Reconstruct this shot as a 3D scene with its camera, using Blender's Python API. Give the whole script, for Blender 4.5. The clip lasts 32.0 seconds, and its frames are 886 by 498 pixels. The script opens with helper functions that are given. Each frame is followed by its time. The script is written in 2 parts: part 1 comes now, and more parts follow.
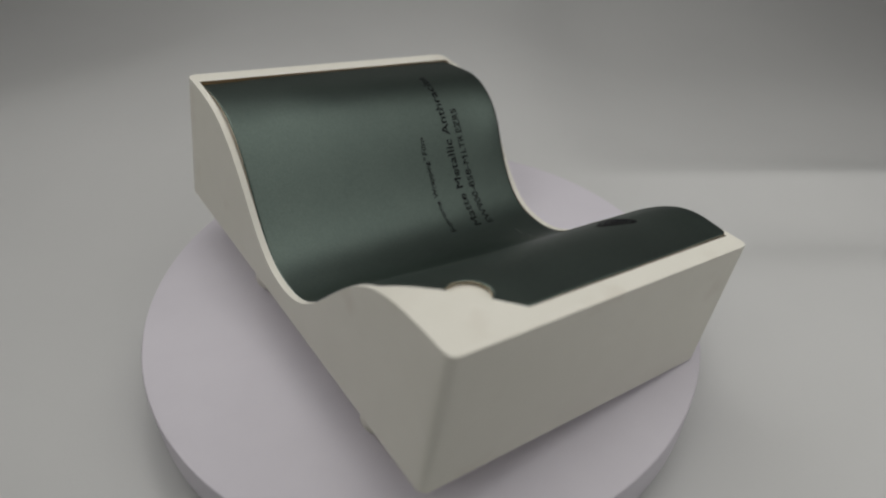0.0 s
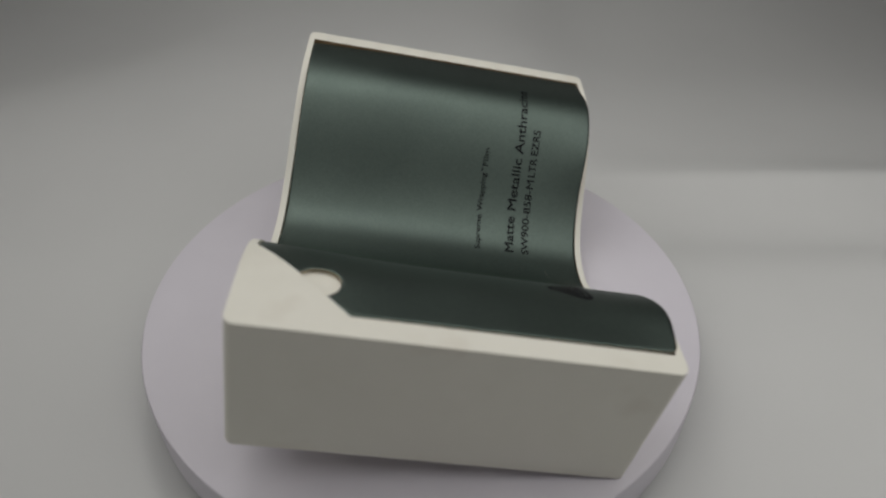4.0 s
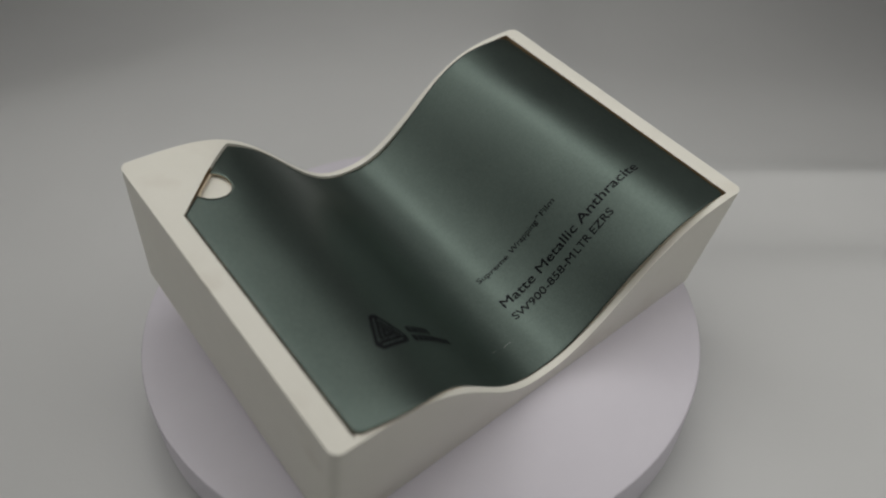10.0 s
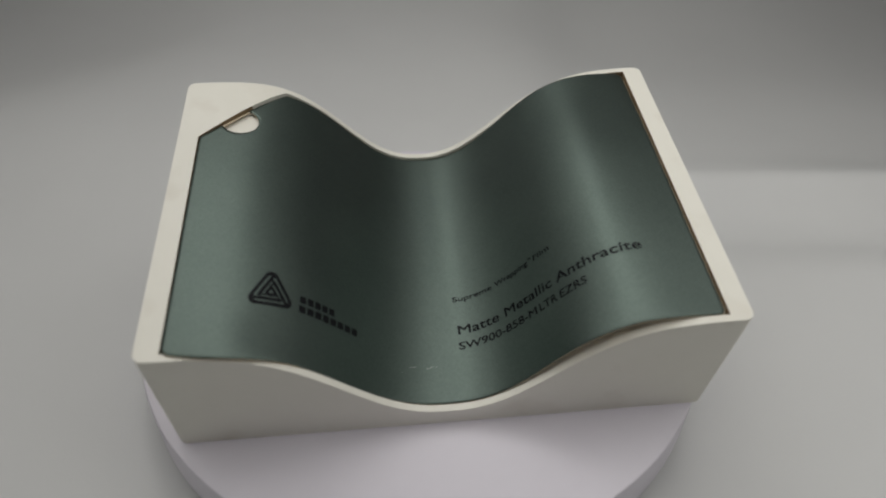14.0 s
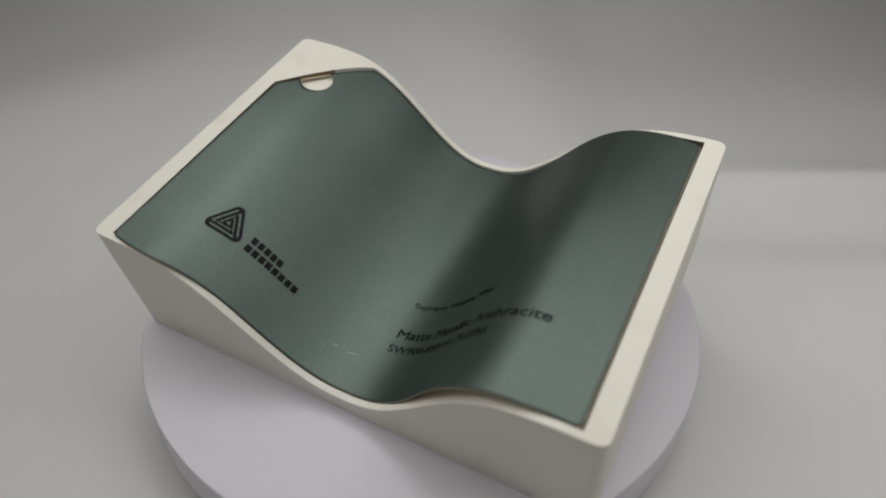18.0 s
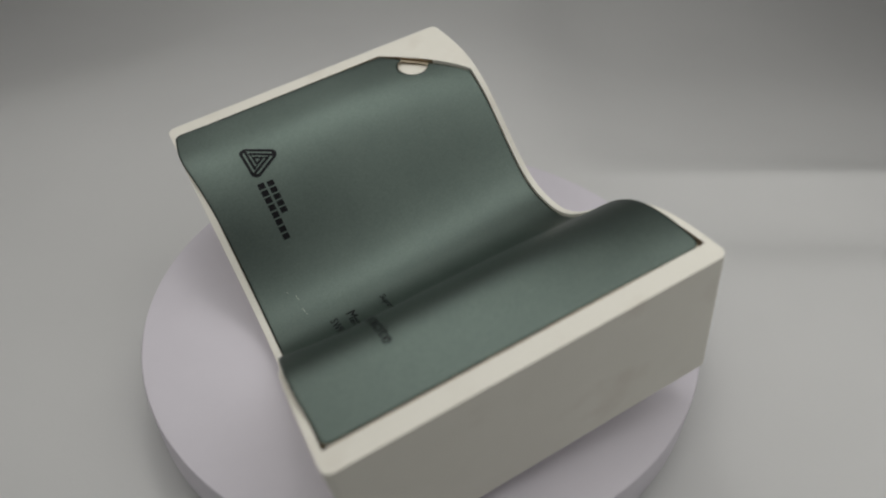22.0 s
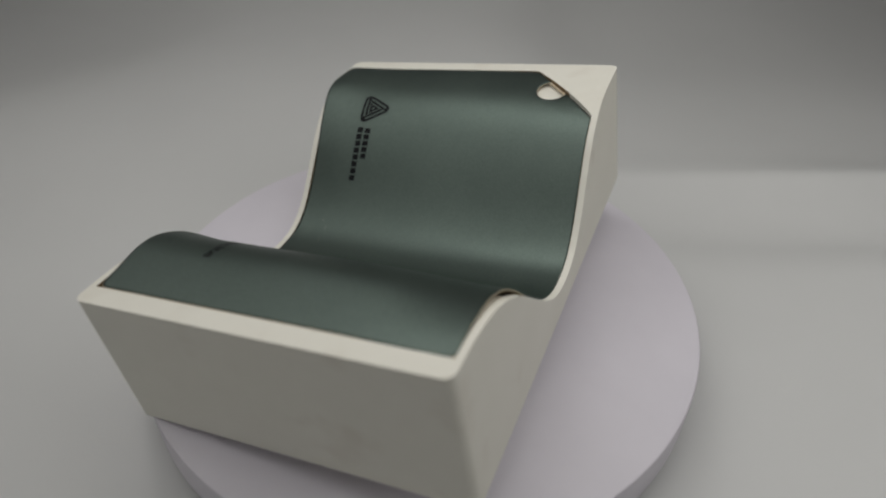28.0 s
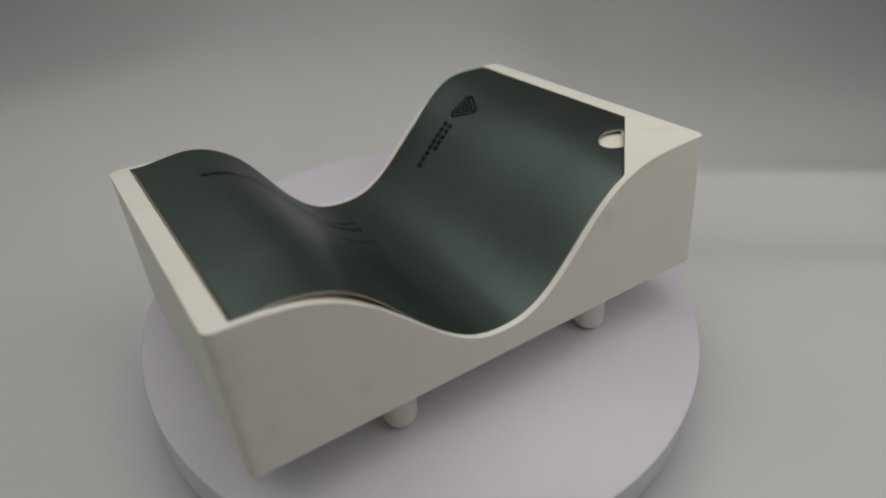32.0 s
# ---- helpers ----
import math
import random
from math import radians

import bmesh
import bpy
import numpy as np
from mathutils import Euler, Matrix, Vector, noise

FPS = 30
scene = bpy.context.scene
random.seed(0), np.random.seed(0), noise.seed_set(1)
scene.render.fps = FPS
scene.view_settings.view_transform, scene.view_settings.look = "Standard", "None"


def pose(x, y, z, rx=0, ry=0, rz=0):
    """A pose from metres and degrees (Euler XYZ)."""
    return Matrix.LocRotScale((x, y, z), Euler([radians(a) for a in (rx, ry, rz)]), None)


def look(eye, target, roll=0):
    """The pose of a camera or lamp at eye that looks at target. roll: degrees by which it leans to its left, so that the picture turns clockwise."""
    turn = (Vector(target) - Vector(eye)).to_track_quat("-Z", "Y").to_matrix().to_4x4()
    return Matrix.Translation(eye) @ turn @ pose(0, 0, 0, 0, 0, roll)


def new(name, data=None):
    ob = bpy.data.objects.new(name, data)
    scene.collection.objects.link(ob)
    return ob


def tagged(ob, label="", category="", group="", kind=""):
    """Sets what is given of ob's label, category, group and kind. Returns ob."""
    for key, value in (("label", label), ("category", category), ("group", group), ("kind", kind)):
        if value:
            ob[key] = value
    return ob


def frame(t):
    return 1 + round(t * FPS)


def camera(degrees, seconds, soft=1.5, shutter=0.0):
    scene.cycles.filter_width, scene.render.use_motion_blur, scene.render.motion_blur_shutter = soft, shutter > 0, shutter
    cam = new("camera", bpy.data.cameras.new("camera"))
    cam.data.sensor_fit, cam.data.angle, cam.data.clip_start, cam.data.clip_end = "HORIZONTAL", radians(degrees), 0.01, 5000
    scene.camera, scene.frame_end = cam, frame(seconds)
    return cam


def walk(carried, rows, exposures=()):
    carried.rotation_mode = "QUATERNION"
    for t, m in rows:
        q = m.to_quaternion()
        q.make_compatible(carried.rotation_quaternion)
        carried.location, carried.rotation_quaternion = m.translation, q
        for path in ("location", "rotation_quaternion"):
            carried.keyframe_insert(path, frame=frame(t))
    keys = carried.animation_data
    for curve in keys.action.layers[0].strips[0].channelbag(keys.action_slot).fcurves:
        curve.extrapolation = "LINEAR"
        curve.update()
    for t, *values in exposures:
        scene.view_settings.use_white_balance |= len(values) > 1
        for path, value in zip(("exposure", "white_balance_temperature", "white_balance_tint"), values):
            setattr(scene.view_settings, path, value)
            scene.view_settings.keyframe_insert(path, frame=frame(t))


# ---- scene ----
# World: metres, z = 0 on the sheet under the turntable, the turntable's axis stands at x = y = 0.
EYE = Vector((0.0, -0.188, 0.2021))
AIM = EYE + Vector((0.02873, 0.76574, -0.64251))
cam = camera(65.05, 32.0, soft=2.1)
cam.data.dof.use_dof = True
cam.data.dof.focus_distance = 0.235
cam.data.dof.aperture_fstop = 7.5
walk(cam, [(0.0, look(EYE, AIM, 0.87)), (32.0, look(EYE, AIM, 0.87))],
     exposures=[(0.0, 0.02), (3.0, -0.03), (6.0, -0.09), (9.0, -0.09), (11.0, -0.04), (13.0, 0.05), (17.0, 0.15), (19.0, 0.16), (21.0, 0.10),
                (25.0, -0.02), (28.0, -0.04), (32.0, -0.03)])

TURN_START, TURN_RATE = 123.92, -8.5035      # degrees, degrees a second
PLATTER_TOP = 0.02295
PLATTER_R = 0.0998

# ---- world and light ----
world = bpy.data.worlds.new("room_light")
world.use_nodes = True
world.node_tree.nodes["Background"].inputs[0].default_value = (0.75, 0.78, 0.85, 1)
world.node_tree.nodes["Background"].inputs[1].default_value = 0.05
scene.world = world


def area_lamp(name, eye, target, sx, sy, watts, roll=0.0):
    data = bpy.data.lights.new(name, "AREA")
    data.shape, data.size, data.size_y, data.energy, data.color = "RECTANGLE", sx, sy, watts, LAMP_COLOUR
    ob = new(name, data)
    ob.matrix_world = look(eye, target, roll)
    return ob


LAMP_COLOUR = (1.0, 0.982, 0.948)
area_lamp("overhead_strip_lamp", (0.038, 0.080, 0.512), (0.40, -0.005, 0.0), 0.127, 0.464, 0.42, -16.0)
area_lamp("side_panel_lamp", (0.260, -0.038, 0.335), (0.195, 0.030, 0.0), 0.40, 0.406, 0.53, 40.0)
area_lamp("overhead_panel_lamp", (-0.190, 0.012, 0.414), (0.047, -0.032, 0.0), 0.415, 0.681, 0.765, -68.8)


# ---- materials ----
def material(name):
    m = bpy.data.materials.new(name)
    m.use_nodes = True
    return m, m.node_tree.nodes, m.node_tree.links, m.node_tree.nodes["Principled BSDF"]


def noise_node(nodes, links, scale, detail=4.0, rough=0.6):
    co = nodes.new("ShaderNodeTexCoord")
    n = nodes.new("ShaderNodeTexNoise")
    n.inputs["Scale"].default_value, n.inputs["Detail"].default_value = scale, detail
    n.inputs["Roughness"].default_value = rough
    links.new(co.outputs["Object"], n.inputs["Vector"])
    return n


def ramp(nodes, links, src, a, b, lo=0.3, hi=0.7):
    r = nodes.new("ShaderNodeValToRGB")
    r.color_ramp.elements[0].position, r.color_ramp.elements[1].position = lo, hi
    r.color_ramp.elements[0].color, r.color_ramp.elements[1].color = (*a, 1), (*b, 1)
    links.new(src, r.inputs["Fac"])
    return r


def plain(name, a, b, rough, scale, bump=0.0, bump_scale=2000.0, metal=0.0, spec=0.5):
    """A surface with two tones at a large scale, roughness that wanders a little and a fine bump."""
    m, nodes, links, bsdf = material(name)
    n = noise_node(nodes, links, scale)
    links.new(ramp(nodes, links, n.outputs["Fac"], a, b).outputs["Color"], bsdf.inputs["Base Color"])
    mr = nodes.new("ShaderNodeMapRange")
    mr.inputs["To Min"].default_value, mr.inputs["To Max"].default_value = rough - 0.05, rough + 0.05
    links.new(n.outputs["Fac"], mr.inputs["Value"])
    links.new(mr.outputs["Result"], bsdf.inputs["Roughness"])
    bsdf.inputs["Metallic"].default_value = metal
    bsdf.inputs["Specular IOR Level"].default_value = spec
    if bump:
        f = noise_node(nodes, links, bump_scale, 2.0)
        bp = nodes.new("ShaderNodeBump")
        bp.inputs["Strength"].default_value, bp.inputs["Distance"].default_value = bump, 0.0002
        links.new(f.outputs["Fac"], bp.inputs["Height"])
        links.new(bp.outputs["Normal"], bsdf.inputs["Normal"])
    return m


M_TRAY = plain("ivory_printed_plastic", (0.848, 0.829, 0.742), (0.875, 0.856, 0.772), 0.55, 60, 0.25, 2600)


def stain(mat, tint, amount, scale, lo, hi):
    """Faint handling marks over a material's colour."""
    nodes, links, bsdf = mat.node_tree.nodes, mat.node_tree.links, mat.node_tree.nodes["Principled BSDF"]
    src = bsdf.inputs["Base Color"].links[0].from_socket
    n = noise_node(nodes, links, scale, 3.0, 0.5)
    mask = ramp(nodes, links, n.outputs["Fac"], (0, 0, 0), (amount, amount, amount), lo, hi)
    mix = nodes.new("ShaderNodeMix")
    mix.data_type = "RGBA"
    links.new(mask.outputs["Color"], mix.inputs["Factor"])
    links.new(src, mix.inputs["A"])
    mix.inputs["B"].default_value = (*tint, 1)
    links.new(mix.outputs["Result"], bsdf.inputs["Base Color"])


stain(M_TRAY, (0.50, 0.40, 0.30), 0.16, 42, 0.60, 0.72)
M_PLATTER = plain("cool_white_plastic", (0.73, 0.70, 0.765), (0.76, 0.73, 0.795), 0.45, 40, 0.10, 1800)
M_BASE = plain("grey_plastic", (0.45, 0.45, 0.46), (0.50, 0.50, 0.50), 0.5, 40, 0.1)
M_SHEET = plain("white_backdrop_sheet", (0.645, 0.65, 0.645), (0.685, 0.69, 0.685), 0.6, 6, 0.15, 900)
# Greys of the added tent walls, set by how much light each returns.
M_TENT = plain("grey_unseen_wall", (0.26, 0.26, 0.265), (0.30, 0.30, 0.30), 0.8, 8, 0.2, 900)
M_LEFT = plain("light_grey_unseen_wall", (0.48, 0.48, 0.475), (0.53, 0.53, 0.52), 0.8, 8, 0.2, 900)
M_FRONT = plain("dark_grey_unseen_wall", (0.17, 0.17, 0.172), (0.20, 0.20, 0.20), 0.8, 8, 0.2, 900)
M_BLACK = plain("black_unseen_wall", (0.05, 0.05, 0.052), (0.07, 0.07, 0.07), 0.8, 8, 0.2, 900)
M_LINER = plain("tan_paper_liner", (0.70, 0.60, 0.44), (0.78, 0.68, 0.52), 0.8, 120, 0.2, 3000)
# Ivory recess walls coloured brown: the gaps' warm shade is painted in.
M_SLOT_SHADE = plain("ivory_in_brown_gap_shade", (0.20, 0.135, 0.065), (0.27, 0.19, 0.10), 0.8, 90, 0.2, 2600)
M_PRINT = plain("black_print", (0.006, 0.006, 0.008), (0.010, 0.010, 0.012), 0.5, 300, 0.0, spec=0.12)
M_SCUFF = plain("pale_scuff", (0.36, 0.37, 0.36), (0.44, 0.44, 0.43), 0.5, 300, 0.0)


def film_material():
    """Grey-green matte metallic vinyl: fine flakes, a brushed-looking sheen, soft uneven gloss."""
    m, nodes, links, bsdf = material("green_grey_metallic_film")
    co = nodes.new("ShaderNodeTexCoord")
    flake = nodes.new("ShaderNodeTexVoronoi")
    flake.inputs["Scale"].default_value = 3600
    links.new(co.outputs["Object"], flake.inputs["Vector"])
    big = noise_node(nodes, links, 35, 3.0)
    col = ramp(nodes, links, big.outputs["Fac"], (0.121, 0.155, 0.139), (0.136, 0.173, 0.155))
    mix = nodes.new("ShaderNodeMix")
    mix.data_type, mix.blend_type = "RGBA", "MULTIPLY"
    mix.inputs["Factor"].default_value = 0.55
    fl = ramp(nodes, links, flake.outputs["Color"], (0.55, 0.55, 0.55), (1.0, 1.0, 1.0), 0.0, 1.0)
    links.new(col.outputs["Color"], mix.inputs["A"])
    links.new(fl.outputs["Color"], mix.inputs["B"])
    links.new(mix.outputs["Result"], bsdf.inputs["Base Color"])
    bsdf.inputs["Metallic"].default_value = 0.97
    mr = nodes.new("ShaderNodeMapRange")
    mr.inputs["To Min"].default_value, mr.inputs["To Max"].default_value = 0.41, 0.47
    links.new(big.outputs["Fac"], mr.inputs["Value"])
    links.new(mr.outputs["Result"], bsdf.inputs["Roughness"])
    bp = nodes.new("ShaderNodeBump")
    bp.inputs["Strength"].default_value, bp.inputs["Distance"].default_value = 0.22, 0.0001
    links.new(flake.outputs["Distance"], bp.inputs["Height"])
    links.new(bp.outputs["Normal"], bsdf.inputs["Normal"])
    return m


M_FILM = film_material()


# ---- mesh helpers ----
def part(name, bm, mat, parent=None, label="", smooth=True):
    me = bpy.data.meshes.new(name)
    bm.normal_update()
    bm.to_mesh(me)
    bm.free()
    me.materials.append(mat)
    if smooth:
        for poly in me.polygons:
            poly.use_smooth = True
    ob = new(name, me)
    ob.parent = parent
    if label:
        tagged(ob, label)
    return ob


def bevel(ob, width, segments=3, angle=40):
    mod = ob.modifiers.new("edge", "BEVEL")
    mod.width, mod.segments, mod.limit_method, mod.angle_limit = width, segments, "ANGLE", radians(angle)
    mod.harden_normals = True
    return ob


def empty(name, z=0.0):
    ob = new(name)
    ob.empty_display_size = 0.02
    ob.location = (0, 0, z)
    return ob


def lathe(profile, segments=128):
    """A closed turned solid from (radius, height) pairs, bottom to top."""
    bm = bmesh.new()
    rings = []
    for r, z in profile:
        rings.append([bm.verts.new((r * math.cos(2 * math.pi * i / segments), r * math.sin(2 * math.pi * i / segments), z))
                      for i in range(segments)])
    for a, b in zip(rings, rings[1:]):
        for i in range(segments):
            j = (i + 1) % segments
            bm.faces.new((a[i], a[j], b[j], b[i]))
    bm.faces.new(list(reversed(rings[0])))
    bm.faces.new(rings[-1])
    return bm


def box(x0, x1, y0, y1, z0, z1):
    bm = bmesh.new()
    bmesh.ops.create_cube(bm, size=1)
    for v in bm.verts:
        v.co = Vector((x0 if v.co.x < 0 else x1, y0 if v.co.y < 0 else y1, z0 if v.co.z < 0 else z1))
    return bm


# ---- the backdrop and the added, unseen tent around it ----
FAR, SIDE, HIGH, FRONT = 0.76, 0.50, 0.80, -0.50


def soft_step(v, width):
    """A ramp that starts at v = 0: its slope goes from 0 to 1 within the width."""
    return width * math.log1p(math.exp(min(v / width, 40.0)))


# The crease's slope along the sheet, and its height from that.
CREASE_Y = np.linspace(0.0, 0.5, 1001)
CREASE_Z = np.cumsum(np.interp(CREASE_Y, (0.030, 0.045, 0.060, 0.073, 0.086, 0.100, 0.109, 0.117, 0.135, 0.165, 0.21, 0.32),
                               (0.0, -0.20, -0.30, -0.04, 0.18, 0.30, 0.24, -0.26, -0.32, -0.13, -0.02, 0.0))) * 0.0005


def sheet_height(x, y):
    """The backdrop sheet: flat under the turntable, then sweeping up; a crease on one side, a fold on the other."""
    sweep = 0.0
    if y > 0.30:
        d = min(y - 0.30, 0.4485)
        sweep = 0.45 - math.sqrt(0.45 ** 2 - d * d)
    right = 1 / (1 + math.exp(-(x - 0.09) / 0.015))
    crease = float(np.interp(y, CREASE_Y, CREASE_Z)) * (1.0 + 4.4 * max(0.0, x - 0.09))
    fold = y - 0.205 - 0.60 * (x + 0.26)
    left = 1 / (1 + math.exp((x + 0.18) / 0.03))
    z = sweep + right * crease - left * 0.32 * (soft_step(fold, 0.026) - soft_step(fold - 0.07, 0.026))
    return z


def backdrop():
    bm = bmesh.new()
    nx, ny = 120, 560
    rows = []
    for j in range(ny + 1):
        y = FRONT + (0.749 - FRONT) * (j / ny)
        rows.append([bm.verts.new((-SIDE + 2 * SIDE * i / nx, y, sheet_height(-SIDE + 2 * SIDE * i / nx, y))) for i in range(nx + 1)])
    top = [bm.verts.new((v.co.x, 0.749, HIGH)) for v in rows[-1]]
    rows.append(top)
    for a, b in zip(rows, rows[1:]):
        for i in range(nx):
            bm.faces.new((a[i], a[i + 1], b[i + 1], b[i]))
    ob = part("backdrop", bm, M_SHEET)
    mod = ob.modifiers.new("thickness", "SOLIDIFY")
    mod.thickness, mod.offset = 0.001, -1
    return tagged(ob, "white backdrop sheet sweeping up behind the turntable", "backdrop", kind="structure")


backdrop()
# Unseen walls added around the set; their different greys shape the light.
for nm, bm, mat, lab in (
        ("wall_left", box(-SIDE - 0.012, -SIDE, FRONT, FAR, -0.12, HIGH), M_LEFT, "unseen light grey left side, added to return some light"),
        ("wall_right", box(SIDE, SIDE + 0.012, FRONT, FAR, -0.12, HIGH), M_BLACK, "unseen black right side, added to swallow light"),
        ("wall_back", box(-SIDE, SIDE, FAR + 0.002, FAR + 0.014, -0.12, HIGH), M_TENT, "unseen grey back, added to close the tent"),
        ("wall_front", box(-SIDE, SIDE, FRONT - 0.012, FRONT, -0.12, HIGH), M_FRONT, "unseen dark grey front, added to hold light down"),
        ("ceiling", box(-SIDE, SIDE, FRONT, FAR, HIGH, HIGH + 0.012), M_TENT, "unseen grey top, added to close the tent"),
        ("ground", box(-0.8, 0.8, -0.8, 1.05, -0.15, -0.12), M_BASE, "grey table top under the tent")):
    tagged(part(nm, bm, mat, smooth=False), lab, nm.split("_")[0], kind="structure")

# ---- the turntable ----
turntable = tagged(empty("turntable"), "white round motorised turntable with a cool white platter", "turntable")
part("base", lathe([(0.070, 0.0), (0.0715, 0.0015), (0.0715, 0.0055), (0.066, 0.0062)]), M_BASE, turntable, "grey plastic turntable base")
platter = part("platter", lathe([(0.0955, 0.0068), (PLATTER_R - 0.0008, 0.0070), (PLATTER_R, 0.0078), (PLATTER_R, PLATTER_TOP - 0.0010),
                                 (PLATTER_R - 0.0003, PLATTER_TOP - 0.0003), (PLATTER_R - 0.0010, PLATTER_TOP)], 192),
               M_PLATTER, turntable, "cool white platter with a plain rim")
bevel(platter, 0.0001, 1)

# ---- the display tray ----
# Tray space in millimetres: x along its length, y across, z up from the plane of its four top corners.
EX, EY, EZ = Vector((0.99998, -0.00640, -0.00119)), Vector((0.00651, 0.98432, 0.17629)), Vector((0.00004, -0.17629, 0.98434))
TRAY = Matrix(((EX.x, EY.x, EZ.x, 3.035), (EX.y, EY.y, EZ.y, -10.712), (EX.z, EY.z, EZ.z, 78.576), (0, 0, 0, 1000))) * 0.001
HALF_L, HALF_W, DEPTH, END, RIM = 81.4, 56.6, 46.4, 6.5, 2.2


def rim_z(x, far=False):
    """The wave of the long sides' top edge: each half of each side has its own slope."""
    if far:
        depth, width, power = (38.3, 37.0, 2.3) if x > 0 else (38.3, 35.2, 2.5)
    else:
        depth, width, power = (39.3, 36.5, 2.5) if x > 0 else (39.3, 37.8, 2.4)
    return 0.3 - depth * math.exp(-(abs(x) / width) ** power)


def film_z(x, y=0.0):
    """The card's height: one half lies on the wave, the other arches over its crest; it dips at the ends."""
    a = abs(x)
    edge = math.exp(-((y + 56) / 12) ** 2)                       # near long edge
    far = 1 / (1 + math.exp(-(y - 34) / 8))                      # towards the far long edge
    if x > 0:
        width = 34.5 + 0.5 * far
        z = -38.9 * math.exp(-(a / width) ** 2.6)
        z += (2.5 - 2.4 * far) * math.exp(-((a - 49) / 15.5) ** 2)
        z -= (0.5 + 0.9 / (1 + math.exp(-(y - 38) / 7))) * math.exp(-((a - 78) / 7) ** 2)
        z += edge * (2.2 * math.exp(-((a - 35) / 9) ** 2) + 0.2 * math.exp(-((a - 51) / 9) ** 2))
    else:
        wave = math.exp(-(a / (37.0 - 1.6 * far)) ** 2.5)
        z = -38.9 * wave - 0.4 * (1 - wave)
        z += 0.9 * (1 - far) * math.exp(-((a - 77) / 9) ** 2) + 0.8 * far * math.exp(-((a - 34) / 12) ** 2) - 0.7 * far * math.exp(-((a - 62) / 16) ** 2)
        z += edge * (1.6 * math.exp(-((a - 58) / 13) ** 2) - 0.7 * math.exp(-((a - 30) / 10) ** 2))
    return z


def film_y(x, y):
    """The card bulges out over the rim where it arches highest."""
    edge = max(0.0, -y / 54) ** 3
    return y - (0.9 * math.exp(-((x - 48) / 16) ** 4) + 2.6 * math.exp(-((x + 60) / 14) ** 2)) * edge


def bed_z(x):
    """The floor under the card; it drops into a slot at both ends."""
    slot = 4.5 / (1 + math.exp(-(abs(x) - 71.5) / 0.5))
    return min(film_z(x, -40), film_z(x), film_z(x, 30), film_z(x, 50), rim_z(x)) - 1.4 - slot


def to_world(bm):
    for v in bm.verts:
        v.co = TRAY @ v.co
    return bm


def tray_body():
    bm = bmesh.new()
    inner = HALF_L - END
    steps, corner = 150, 2.8
    arcs = [(HALF_L - corner + corner * math.sin(radians(d)), corner - corner * math.cos(radians(d))) for d in (90, 67.5, 45, 22.5, 0)]
    xs = [(-x, False, cut) for x, cut in arcs] + [(-inner, False, 0.0), (-inner, True, 0.0)]
    xs += [(-inner + 2 * inner * i / steps, True, 0.0) for i in range(1, steps)]
    xs += [(inner, True, 0.0), (inner, False, 0.0)] + [(x, False, cut) for x, cut in reversed(arcs)]
    loops = []
    for x, open_, cut in xs:
        r, rf = rim_z(x), rim_z(x, True)
        b = bed_z(x) if open_ else r
        far = min(HALF_W - RIM, x + 102.8)
        near = -HALF_W + RIM
        w = HALF_W - cut
        ring = [(-w, -DEPTH), (-w, r), (near, r), (near, b), (far, b), (far, rf), (w, rf), (w, -DEPTH)]
        if not open_:
            far = min(HALF_W - RIM, -inner + 102.8) if x < 0 else HALF_W - RIM
            ring[4], ring[5] = (far, rf), (far, rf)
        loops.append([bm.verts.new((x, y, z)) for y, z in ring])
    for a, b in zip(loops, loops[1:]):
        for i in range(8):
            j = (i + 1) % 8
            bm.faces.new((a[i], b[i], b[j], a[j]))
    bm.faces.new(list(reversed(loops[0])))
    bm.faces.new(loops[-1])
    for f in bm.faces:                              # side walls and end slots of the recess: gap shade as brown colour
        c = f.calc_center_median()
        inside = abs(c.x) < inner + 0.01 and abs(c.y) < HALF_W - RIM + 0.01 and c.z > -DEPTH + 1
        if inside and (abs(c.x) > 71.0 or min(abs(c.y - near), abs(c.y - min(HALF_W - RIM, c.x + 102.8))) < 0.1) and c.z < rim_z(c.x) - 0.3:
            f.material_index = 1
    bmesh.ops.remove_doubles(bm, verts=bm.verts, dist=0.0005)
    bmesh.ops.dissolve_degenerate(bm, edges=bm.edges, dist=0.0005)
    bmesh.ops.recalc_face_normals(bm, faces=bm.faces)
    return to_world(bm)


tray = tagged(empty("display_tray", PLATTER_TOP), "ivory plastic sample tray with a wave-shaped rim, propped on two feet", "display stand")
AXIS = Matrix.Translation((0, 0, -PLATTER_TOP))


def tray_part(name, bm, mat, parent, label="", smooth=True):
    bm.transform(AXIS)
    return part(name, bm, mat, parent, label, smooth)


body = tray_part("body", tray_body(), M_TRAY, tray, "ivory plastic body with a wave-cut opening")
# Second slot: ivory with the shade of the gaps in its colour.
body.data.materials.append(M_SLOT_SHADE)
bevel(body, 0.0013, 4, 30)


def foot(x, y):
    """A round-ended peg under the raised long side."""
    length = 18.6
    prof = [(6.2, 0.6), (5.6, 0.0), (5.4, -length + 5.5)]
    prof += [(5.4 * math.cos(a), -length + 5.5 - 5.5 * math.sin(a)) for a in [radians(d) for d in (15, 30, 45, 60, 75, 86)]]
    bm = lathe(list(reversed(prof)), 40)
    for v in bm.verts:
        v.co += Vector((x, y, -DEPTH))
    return to_world(bm)


for fx in (32.8, -44.2):
    tray_part("foot", foot(fx, 45.2), M_TRAY, tray, "round-ended ivory plastic foot")

# ---- the film sample ----
swatch = tagged(empty("film_sample", PLATTER_TOP), "grey-green matte metallic film card curved into the tray", "film sample")
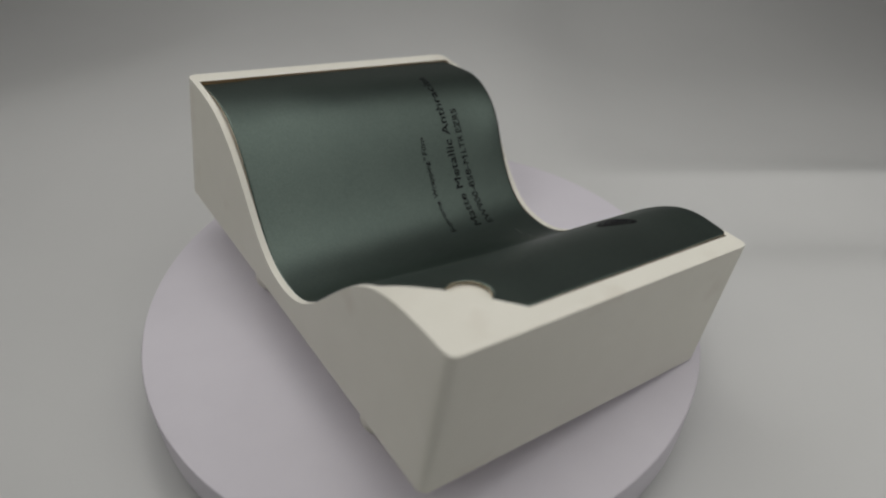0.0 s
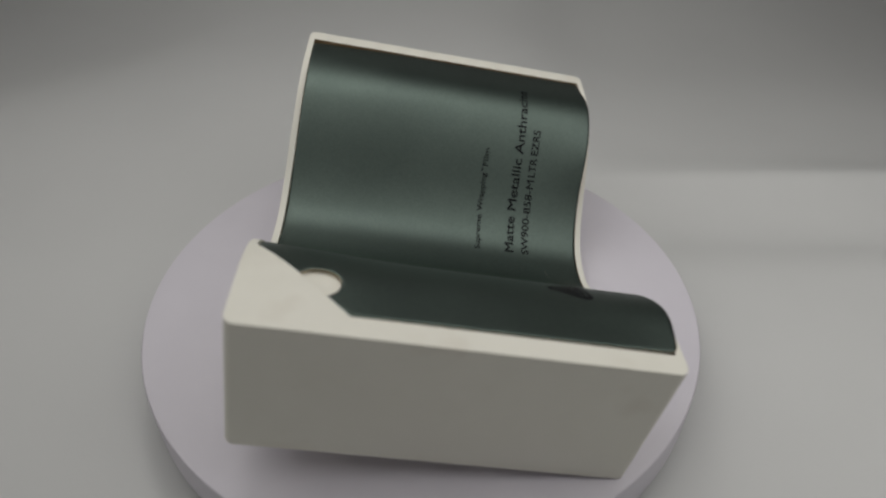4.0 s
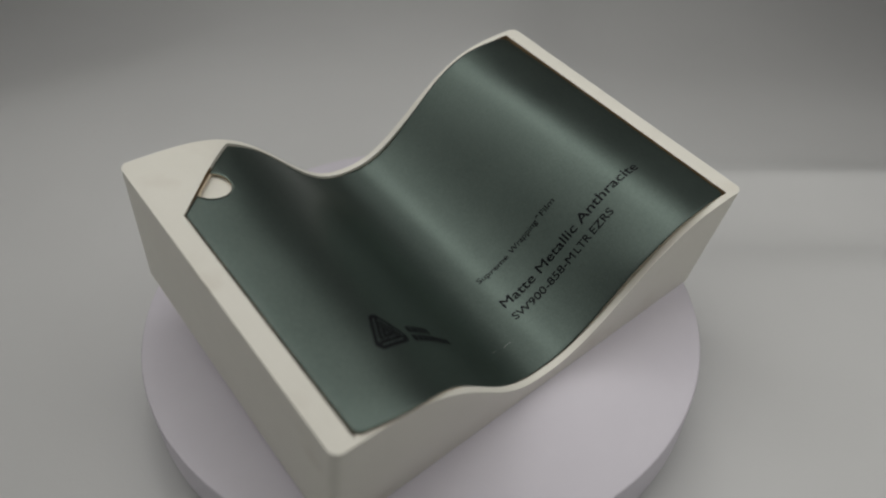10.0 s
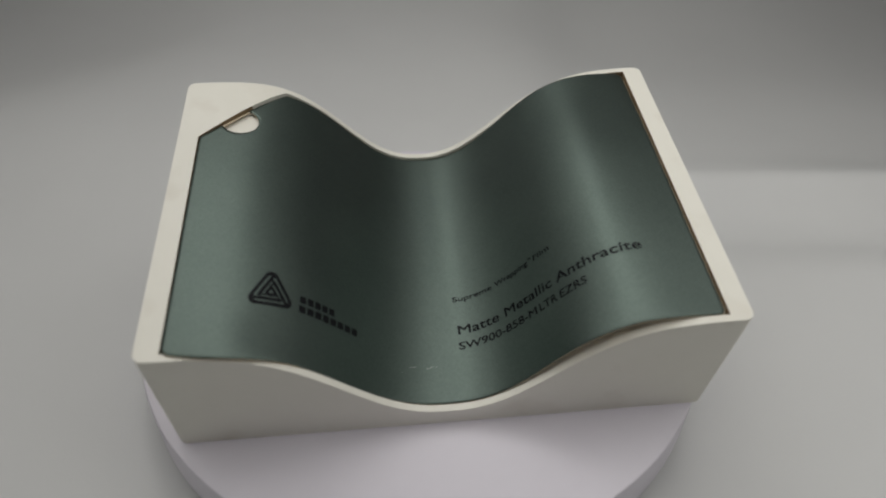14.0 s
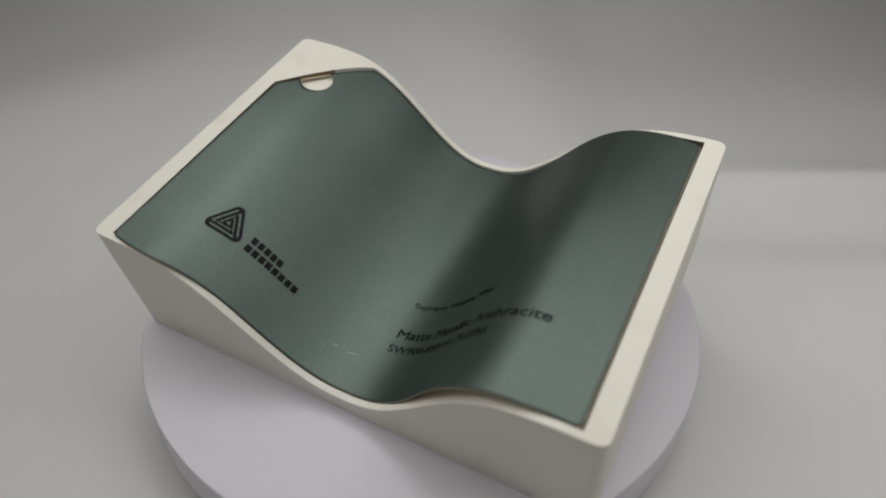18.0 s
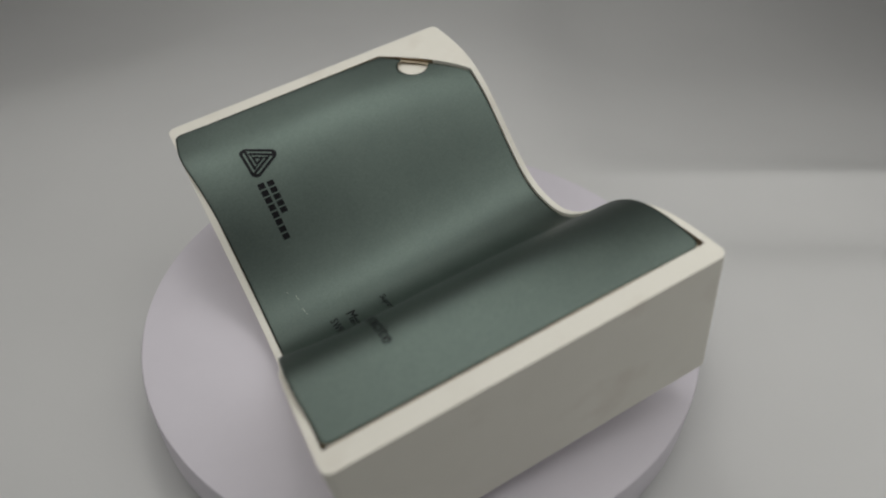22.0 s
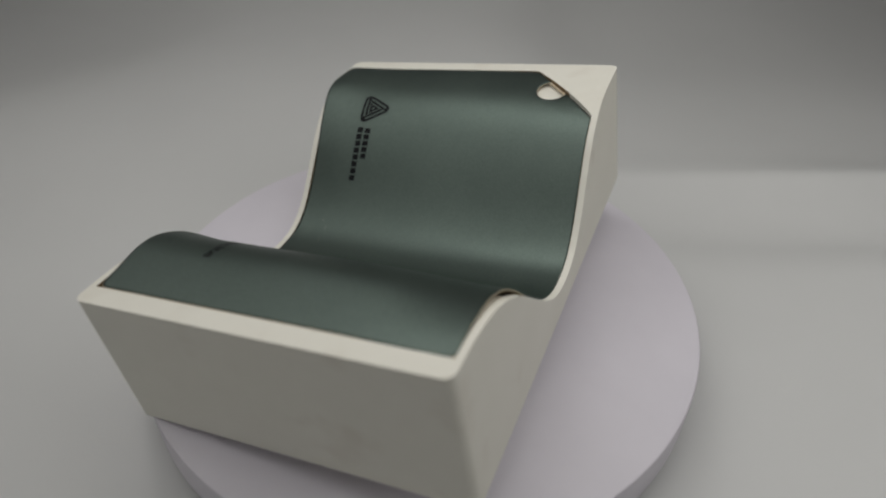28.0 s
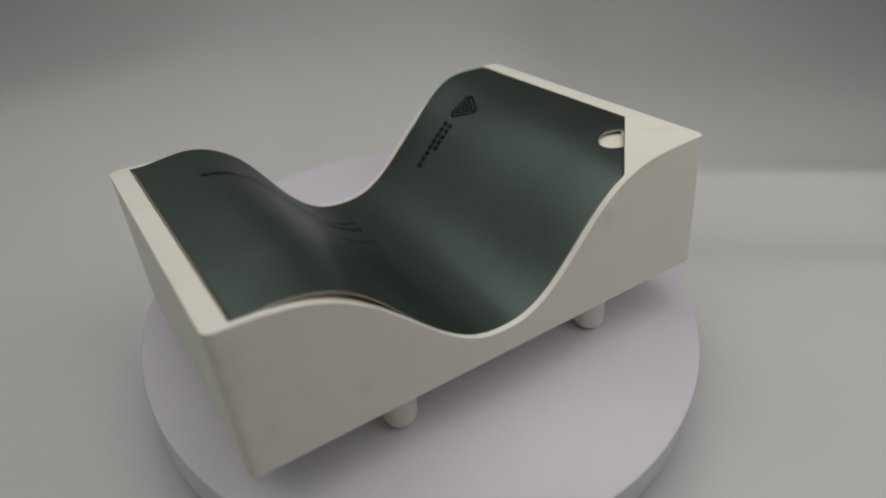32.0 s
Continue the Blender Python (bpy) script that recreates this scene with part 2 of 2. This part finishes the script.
HOLE = (-62.4, 36.8, 5.9)
CUT = 102.5
CORNER = 2.2


def film_sheet(drop, thick, inset=0.0, keep=-1.0, short=0.0):
    """A curved card with a clipped corner and a punched hole."""
    bm = bmesh.new()
    x0, x1, y0, y1, nx, ny = -74.4 + inset, 74.3 - inset - short, -54.1 + inset, 54.1 - inset, 186, 134
    grid = [[bm.verts.new((x0 + (x1 - x0) * i / nx, y0 + (y1 - y0) * j / ny, 0)) for i in range(nx + 1)] for j in range(ny + 1)]
    for j in range(ny):
        for i in range(nx):
            bm.faces.new((grid[j][i], grid[j][i + 1], grid[j + 1][i + 1], grid[j + 1][i]))
    bmesh.ops.bisect_plane(bm, geom=list(bm.verts) + list(bm.edges) + list(bm.faces), plane_co=(-CUT, 0, 0), plane_no=(-1, 1, 0), clear_outer=True)
    hx, hy, hr = HOLE
    dead = [f for f in bm.faces if math.hypot(f.calc_center_median().x - hx, f.calc_center_median().y - hy) < hr
            and (f.calc_center_median().x - f.calc_center_median().y + CUT) / math.sqrt(2) > keep]
    bmesh.ops.delete(bm, geom=dead, context="FACES")
    for v in bm.verts:
        d = math.hypot(v.co.x - hx, v.co.y - hy)
        if d < hr + 0.9 and v.is_boundary and (v.co.x - v.co.y + CUT) / math.sqrt(2) > max(0.3, keep + 0.8):
            v.co.x, v.co.y = hx + (v.co.x - hx) * hr / d, hy + (v.co.y - hy) * hr / d
    for v in bm.verts:                              # rounded corners
        for cx, cy in ((x0 + CORNER, y0 + CORNER), (x1 - CORNER, y0 + CORNER), (x1 - CORNER, y1 - CORNER)):
            u, w = (v.co.x - cx) * (1 if cx > 0 else -1), (v.co.y - cy) * (1 if cy > 0 else -1)
            if u > 1e-6 and w > 1e-6:
                k = max(u, w) / math.hypot(u, w)
                v.co.x, v.co.y = cx + (v.co.x - cx) * k, cy + (v.co.y - cy) * k
    for v in bm.verts:
        v.co.z = film_z(v.co.x, v.co.y) - drop
        v.co.y = film_y(v.co.x, v.co.y)
    top = list(bm.faces)
    low = bmesh.ops.duplicate(bm, geom=list(bm.verts) + list(bm.edges) + top)
    for e in low["geom"]:
        if isinstance(e, bmesh.types.BMVert):
            e.co.z -= thick
    twin = low["vert_map"]
    rim = [e for e in bm.edges if e.is_boundary and e.verts[0] in twin and e.verts[1] in twin]
    seen = set()
    for e in rim:
        a, b = e.verts
        key = frozenset((a.index, b.index, id(e)))
        if key in seen or twin[a] in (a, b):
            continue
        seen.add(key)
        try:
            bm.faces.new((a, b, twin[b], twin[a]))
        except ValueError:
            pass
    for f in low["geom"]:
        if isinstance(f, bmesh.types.BMFace):
            f.normal_flip()
    bmesh.ops.recalc_face_normals(bm, faces=bm.faces)
    return to_world(bm)


film_face = tray_part("film_face", film_sheet(0.0, 0.18, short=0.2), M_FILM, swatch, "grey-green matte metallic film")
tray_part("paper_liner", film_sheet(0.19, 0.24, -0.04, 0.8), M_LINER, swatch, "tan paper backing")

# Length along the card, so that print keeps its shape on the curve.
ARC_X = np.linspace(-75, 75, 3001)
ARC_Z = np.array([film_z(x, -30) for x in ARC_X])
ARC = np.concatenate(([0.0], np.cumsum(np.hypot(np.diff(ARC_X), np.diff(ARC_Z)))))


def arc_of(x):
    return float(np.interp(x, ARC_X, ARC))


def lay(bm, height=0.11):
    """Lays a flat mesh (length along the card, across the card) on the film."""
    for v in bm.verts:
        x = float(np.interp(v.co.x, ARC, ARC_X))
        s = (film_z(x + 0.05, v.co.y) - film_z(x - 0.05, v.co.y)) / 0.1
        n = Vector((-s, 0, 1)).normalized()
        v.co = Vector((x, film_y(x, v.co.y), film_z(x, v.co.y))) + n * height
    return to_world(bm)


def text_mesh(text):
    data = bpy.data.curves.new("lettering", "FONT")
    data.body, data.size, data.resolution_u = text, 1.0, 4
    ob = new("lettering_curve", data)
    me = ob.evaluated_get(bpy.context.evaluated_depsgraph_get()).to_mesh()
    bm = bmesh.new()
    bm.from_mesh(me)
    bpy.data.objects.remove(ob)
    bpy.data.curves.remove(data)
    return bm


def print_line(words, y, cap, weight, label):
    """One printed line: each word fills its own stretch of the card; the weight fattens the strokes."""
    bm = bmesh.new()
    for text, x0, x1, size, rise in words:
        a, b = arc_of(x0), arc_of(x1)
        src = text_mesh(text)
        lo, hi = min(v.co.x for v in src.verts), max(v.co.x for v in src.verts)
        bmesh.ops.triangulate(src, faces=src.faces)
        for dx, dy in ((-weight, -weight), (weight, -weight), (-weight, weight), (weight, weight)):
            made = {v: bm.verts.new((a + (b - a) * (v.co.x - lo) / (hi - lo) + dx,
                                     y + rise + v.co.y / 0.70 * cap * size + dy, 0)) for v in src.verts}
            for f in src.faces:
                bm.faces.new([made[v] for v in f.verts])
        src.free()
    tray_part("lettering", lay(bm), M_PRINT, swatch, label, smooth=False)


print_line((("Supreme", 5.2, 17.9, 1, 0), ("Wrapping", 19.0, 28.6, 1, 0), ("\u2122", 28.9, 29.7, 0.55, 0.95), ("Film", 30.3, 34.5, 1, 0)),
           -17.2, 2.0, 0.045, "small line of black print")
print_line((("Matte", 5.7, 18.6, 1, 0), ("Metallic", 20.4, 33.1, 1, 0), ("Anthracite", 34.3, 57.1, 1, 0)),
           -30.1, 3.3, 0.07, "larger line of black print naming the finish")
print_line((("SW900-858-M", 5.4, 28.4, 1, 0), ("LTR", 29.2, 33.6, 1, 0), ("EZRS", 34.4, 41.0, 1, 0)),
           -35.8, 2.65, 0.055, "line of black print with the item code")


def rounded_triangle(pts, r, n=8):
    out = []
    c = [Vector(q) for q in pts]
    for i in range(3):
        p, a, b = c[i], (c[i - 1] - c[i]).normalized(), (c[(i + 1) % 3] - c[i]).normalized()
        half = a.angle(b) / 2
        mid = p + (a + b).normalized() * (r / math.sin(half))
        s, e = p + a * (r / math.tan(half)) - mid, p + b * (r / math.tan(half)) - mid
        for k in range(n + 1):
            d = (s * (1 - k / n) + e * (k / n)).normalized() * r
            out.append(mid + d)
    return out


def ring_mesh(outer, inner):
    bm = bmesh.new()
    n = len(outer)
    cuts = 5
    oo, ii = [], []
    for lst, src in ((oo, outer), (ii, inner)):
        for k in range(n):
            a, b = src[k], src[(k + 1) % n]
            m = cuts if (outer[(k + 1) % n] - outer[k]).length > 1.0 else 1
            lst += [bm.verts.new((*(a + (b - a) * (q / m)), 0)) for q in range(m)]
    for k in range(len(oo)):
        j = (k + 1) % len(oo)
        bm.faces.new((oo[k], oo[j], ii[j], ii[k]))
    return bm


LOGO = [(arc_of(-56.2), -37.3), (arc_of(-42.7), -37.0), (arc_of(-49.2), -23.6)]
LOGO_C = (Vector(LOGO[0]) + Vector(LOGO[1]) + Vector(LOGO[2])) / 3


def logo_ring(k0, k1, r0, r1):
    a = [LOGO_C + (Vector(q) - LOGO_C) * k0 for q in LOGO]
    b = [LOGO_C + (Vector(q) - LOGO_C) * k1 for q in LOGO]
    return ring_mesh(rounded_triangle(a, r0), rounded_triangle(b, r1))


def logo_bar(side, inset, width, u0, u1):
    """A round-ended stripe inside the emblem, along one of its sides; u runs from -1 to 1 along that side."""
    a, b = Vector(LOGO[side]), Vector(LOGO[(side + 1) % 3])
    along, half = (b - a).normalized(), (b - a).length / 2
    inward = (LOGO_C - (a + b) / 2).normalized()
    mid = (a + b) / 2 + inward * inset
    bm = bmesh.new()
    r, steps = width / 2, 6
    p, q = mid + along * u0 * half, mid + along * u1 * half
    ring = [p - (along * math.cos(f) + inward * math.sin(f)) * r for f in [radians(-90 + 180 * k / steps) for k in range(steps + 1)]]
    ring += [p + (q - p) * k / 4 - inward * r for k in range(1, 4)]
    ring += [q + (along * math.cos(f) + inward * math.sin(f)) * r for f in [radians(-90 + 180 * k / steps) for k in range(steps + 1)]]
    ring += [q + (p - q) * k / 4 + inward * r for k in range(1, 4)]
    hub = bm.verts.new((*((p + q) / 2), 0))
    verts = [bm.verts.new((*v, 0)) for v in ring]
    for k in range(len(verts)):
        bm.faces.new((hub, verts[k], verts[(k + 1) % len(verts)]))
    return bm


def flat_bar(x0, x1, y0, y1):
    bm = bmesh.new()
    n = 3
    lo = [bm.verts.new((x0 + (x1 - x0) * i / n, y0, 0)) for i in range(n + 1)]
    up = [bm.verts.new((x0 + (x1 - x0) * i / n, y1, 0)) for i in range(n + 1)]
    for i in range(n):
        bm.faces.new((lo[i], lo[i + 1], up[i + 1], up[i]))
    return bm


for k0, k1, r0, r1 in ((1.0, 0.77, 2.0, 1.3), (0.25, 0.10, 0.25, 0.06)):
    tray_part("emblem_band", lay(logo_ring(k0, k1, r0, r1)), M_PRINT, swatch, "black printed triangular emblem", smooth=False)
for side in range(3):
    tray_part("emblem_stripe", lay(logo_bar(side, 2.15, 1.0, -0.62, 0.36)), M_PRINT, swatch, smooth=False)
    tray_part("emblem_stripe", lay(logo_bar(side, 3.35, 0.55, -0.40, 0.14)), M_PRINT, swatch, smooth=False)
for x0, x1, y0, y1, count in ((-42.0, -32.6, -33.6, -31.2, 5), (-42.2, -26.4, -36.9, -34.5, 8)):
    a, b = arc_of(x0), arc_of(x1)
    w = (b - a) / count
    for i in range(count):
        tray_part("print_bar", lay(flat_bar(a + w * i + 0.28, a + w * (i + 1) - 0.28, y0, y1)), M_PRINT, swatch, "", smooth=False)


for x, y, length, tilt in ((-4.6, -41.5, 2.4, 12), (-10.2, -41.6, 2.0, 8), (-2.6, -41.3, 0.9, -8), (-13.2, -44.0, 0.8, 20)):
    bm = flat_bar(-length / 2, length / 2, -0.06, 0.06)
    bm.transform(pose(arc_of(x), y, 0, 0, 0, tilt))
    tray_part("scuff", lay(bm, 0.05), M_SCUFF, swatch, "pale scratch in the film", smooth=False)

# ---- what turns ----
def motions():
    def turn(t, z):
        return pose(0, 0, z, 0, 0, TURN_START + TURN_RATE * t)
    times = [float(k) for k in range(33)]
    walk(platter, [(t, turn(t, 0.0)) for t in times])
    walk(tray, [(t, turn(t, PLATTER_TOP)) for t in times])
    walk(swatch, [(t, turn(t, PLATTER_TOP)) for t in times])


motions()
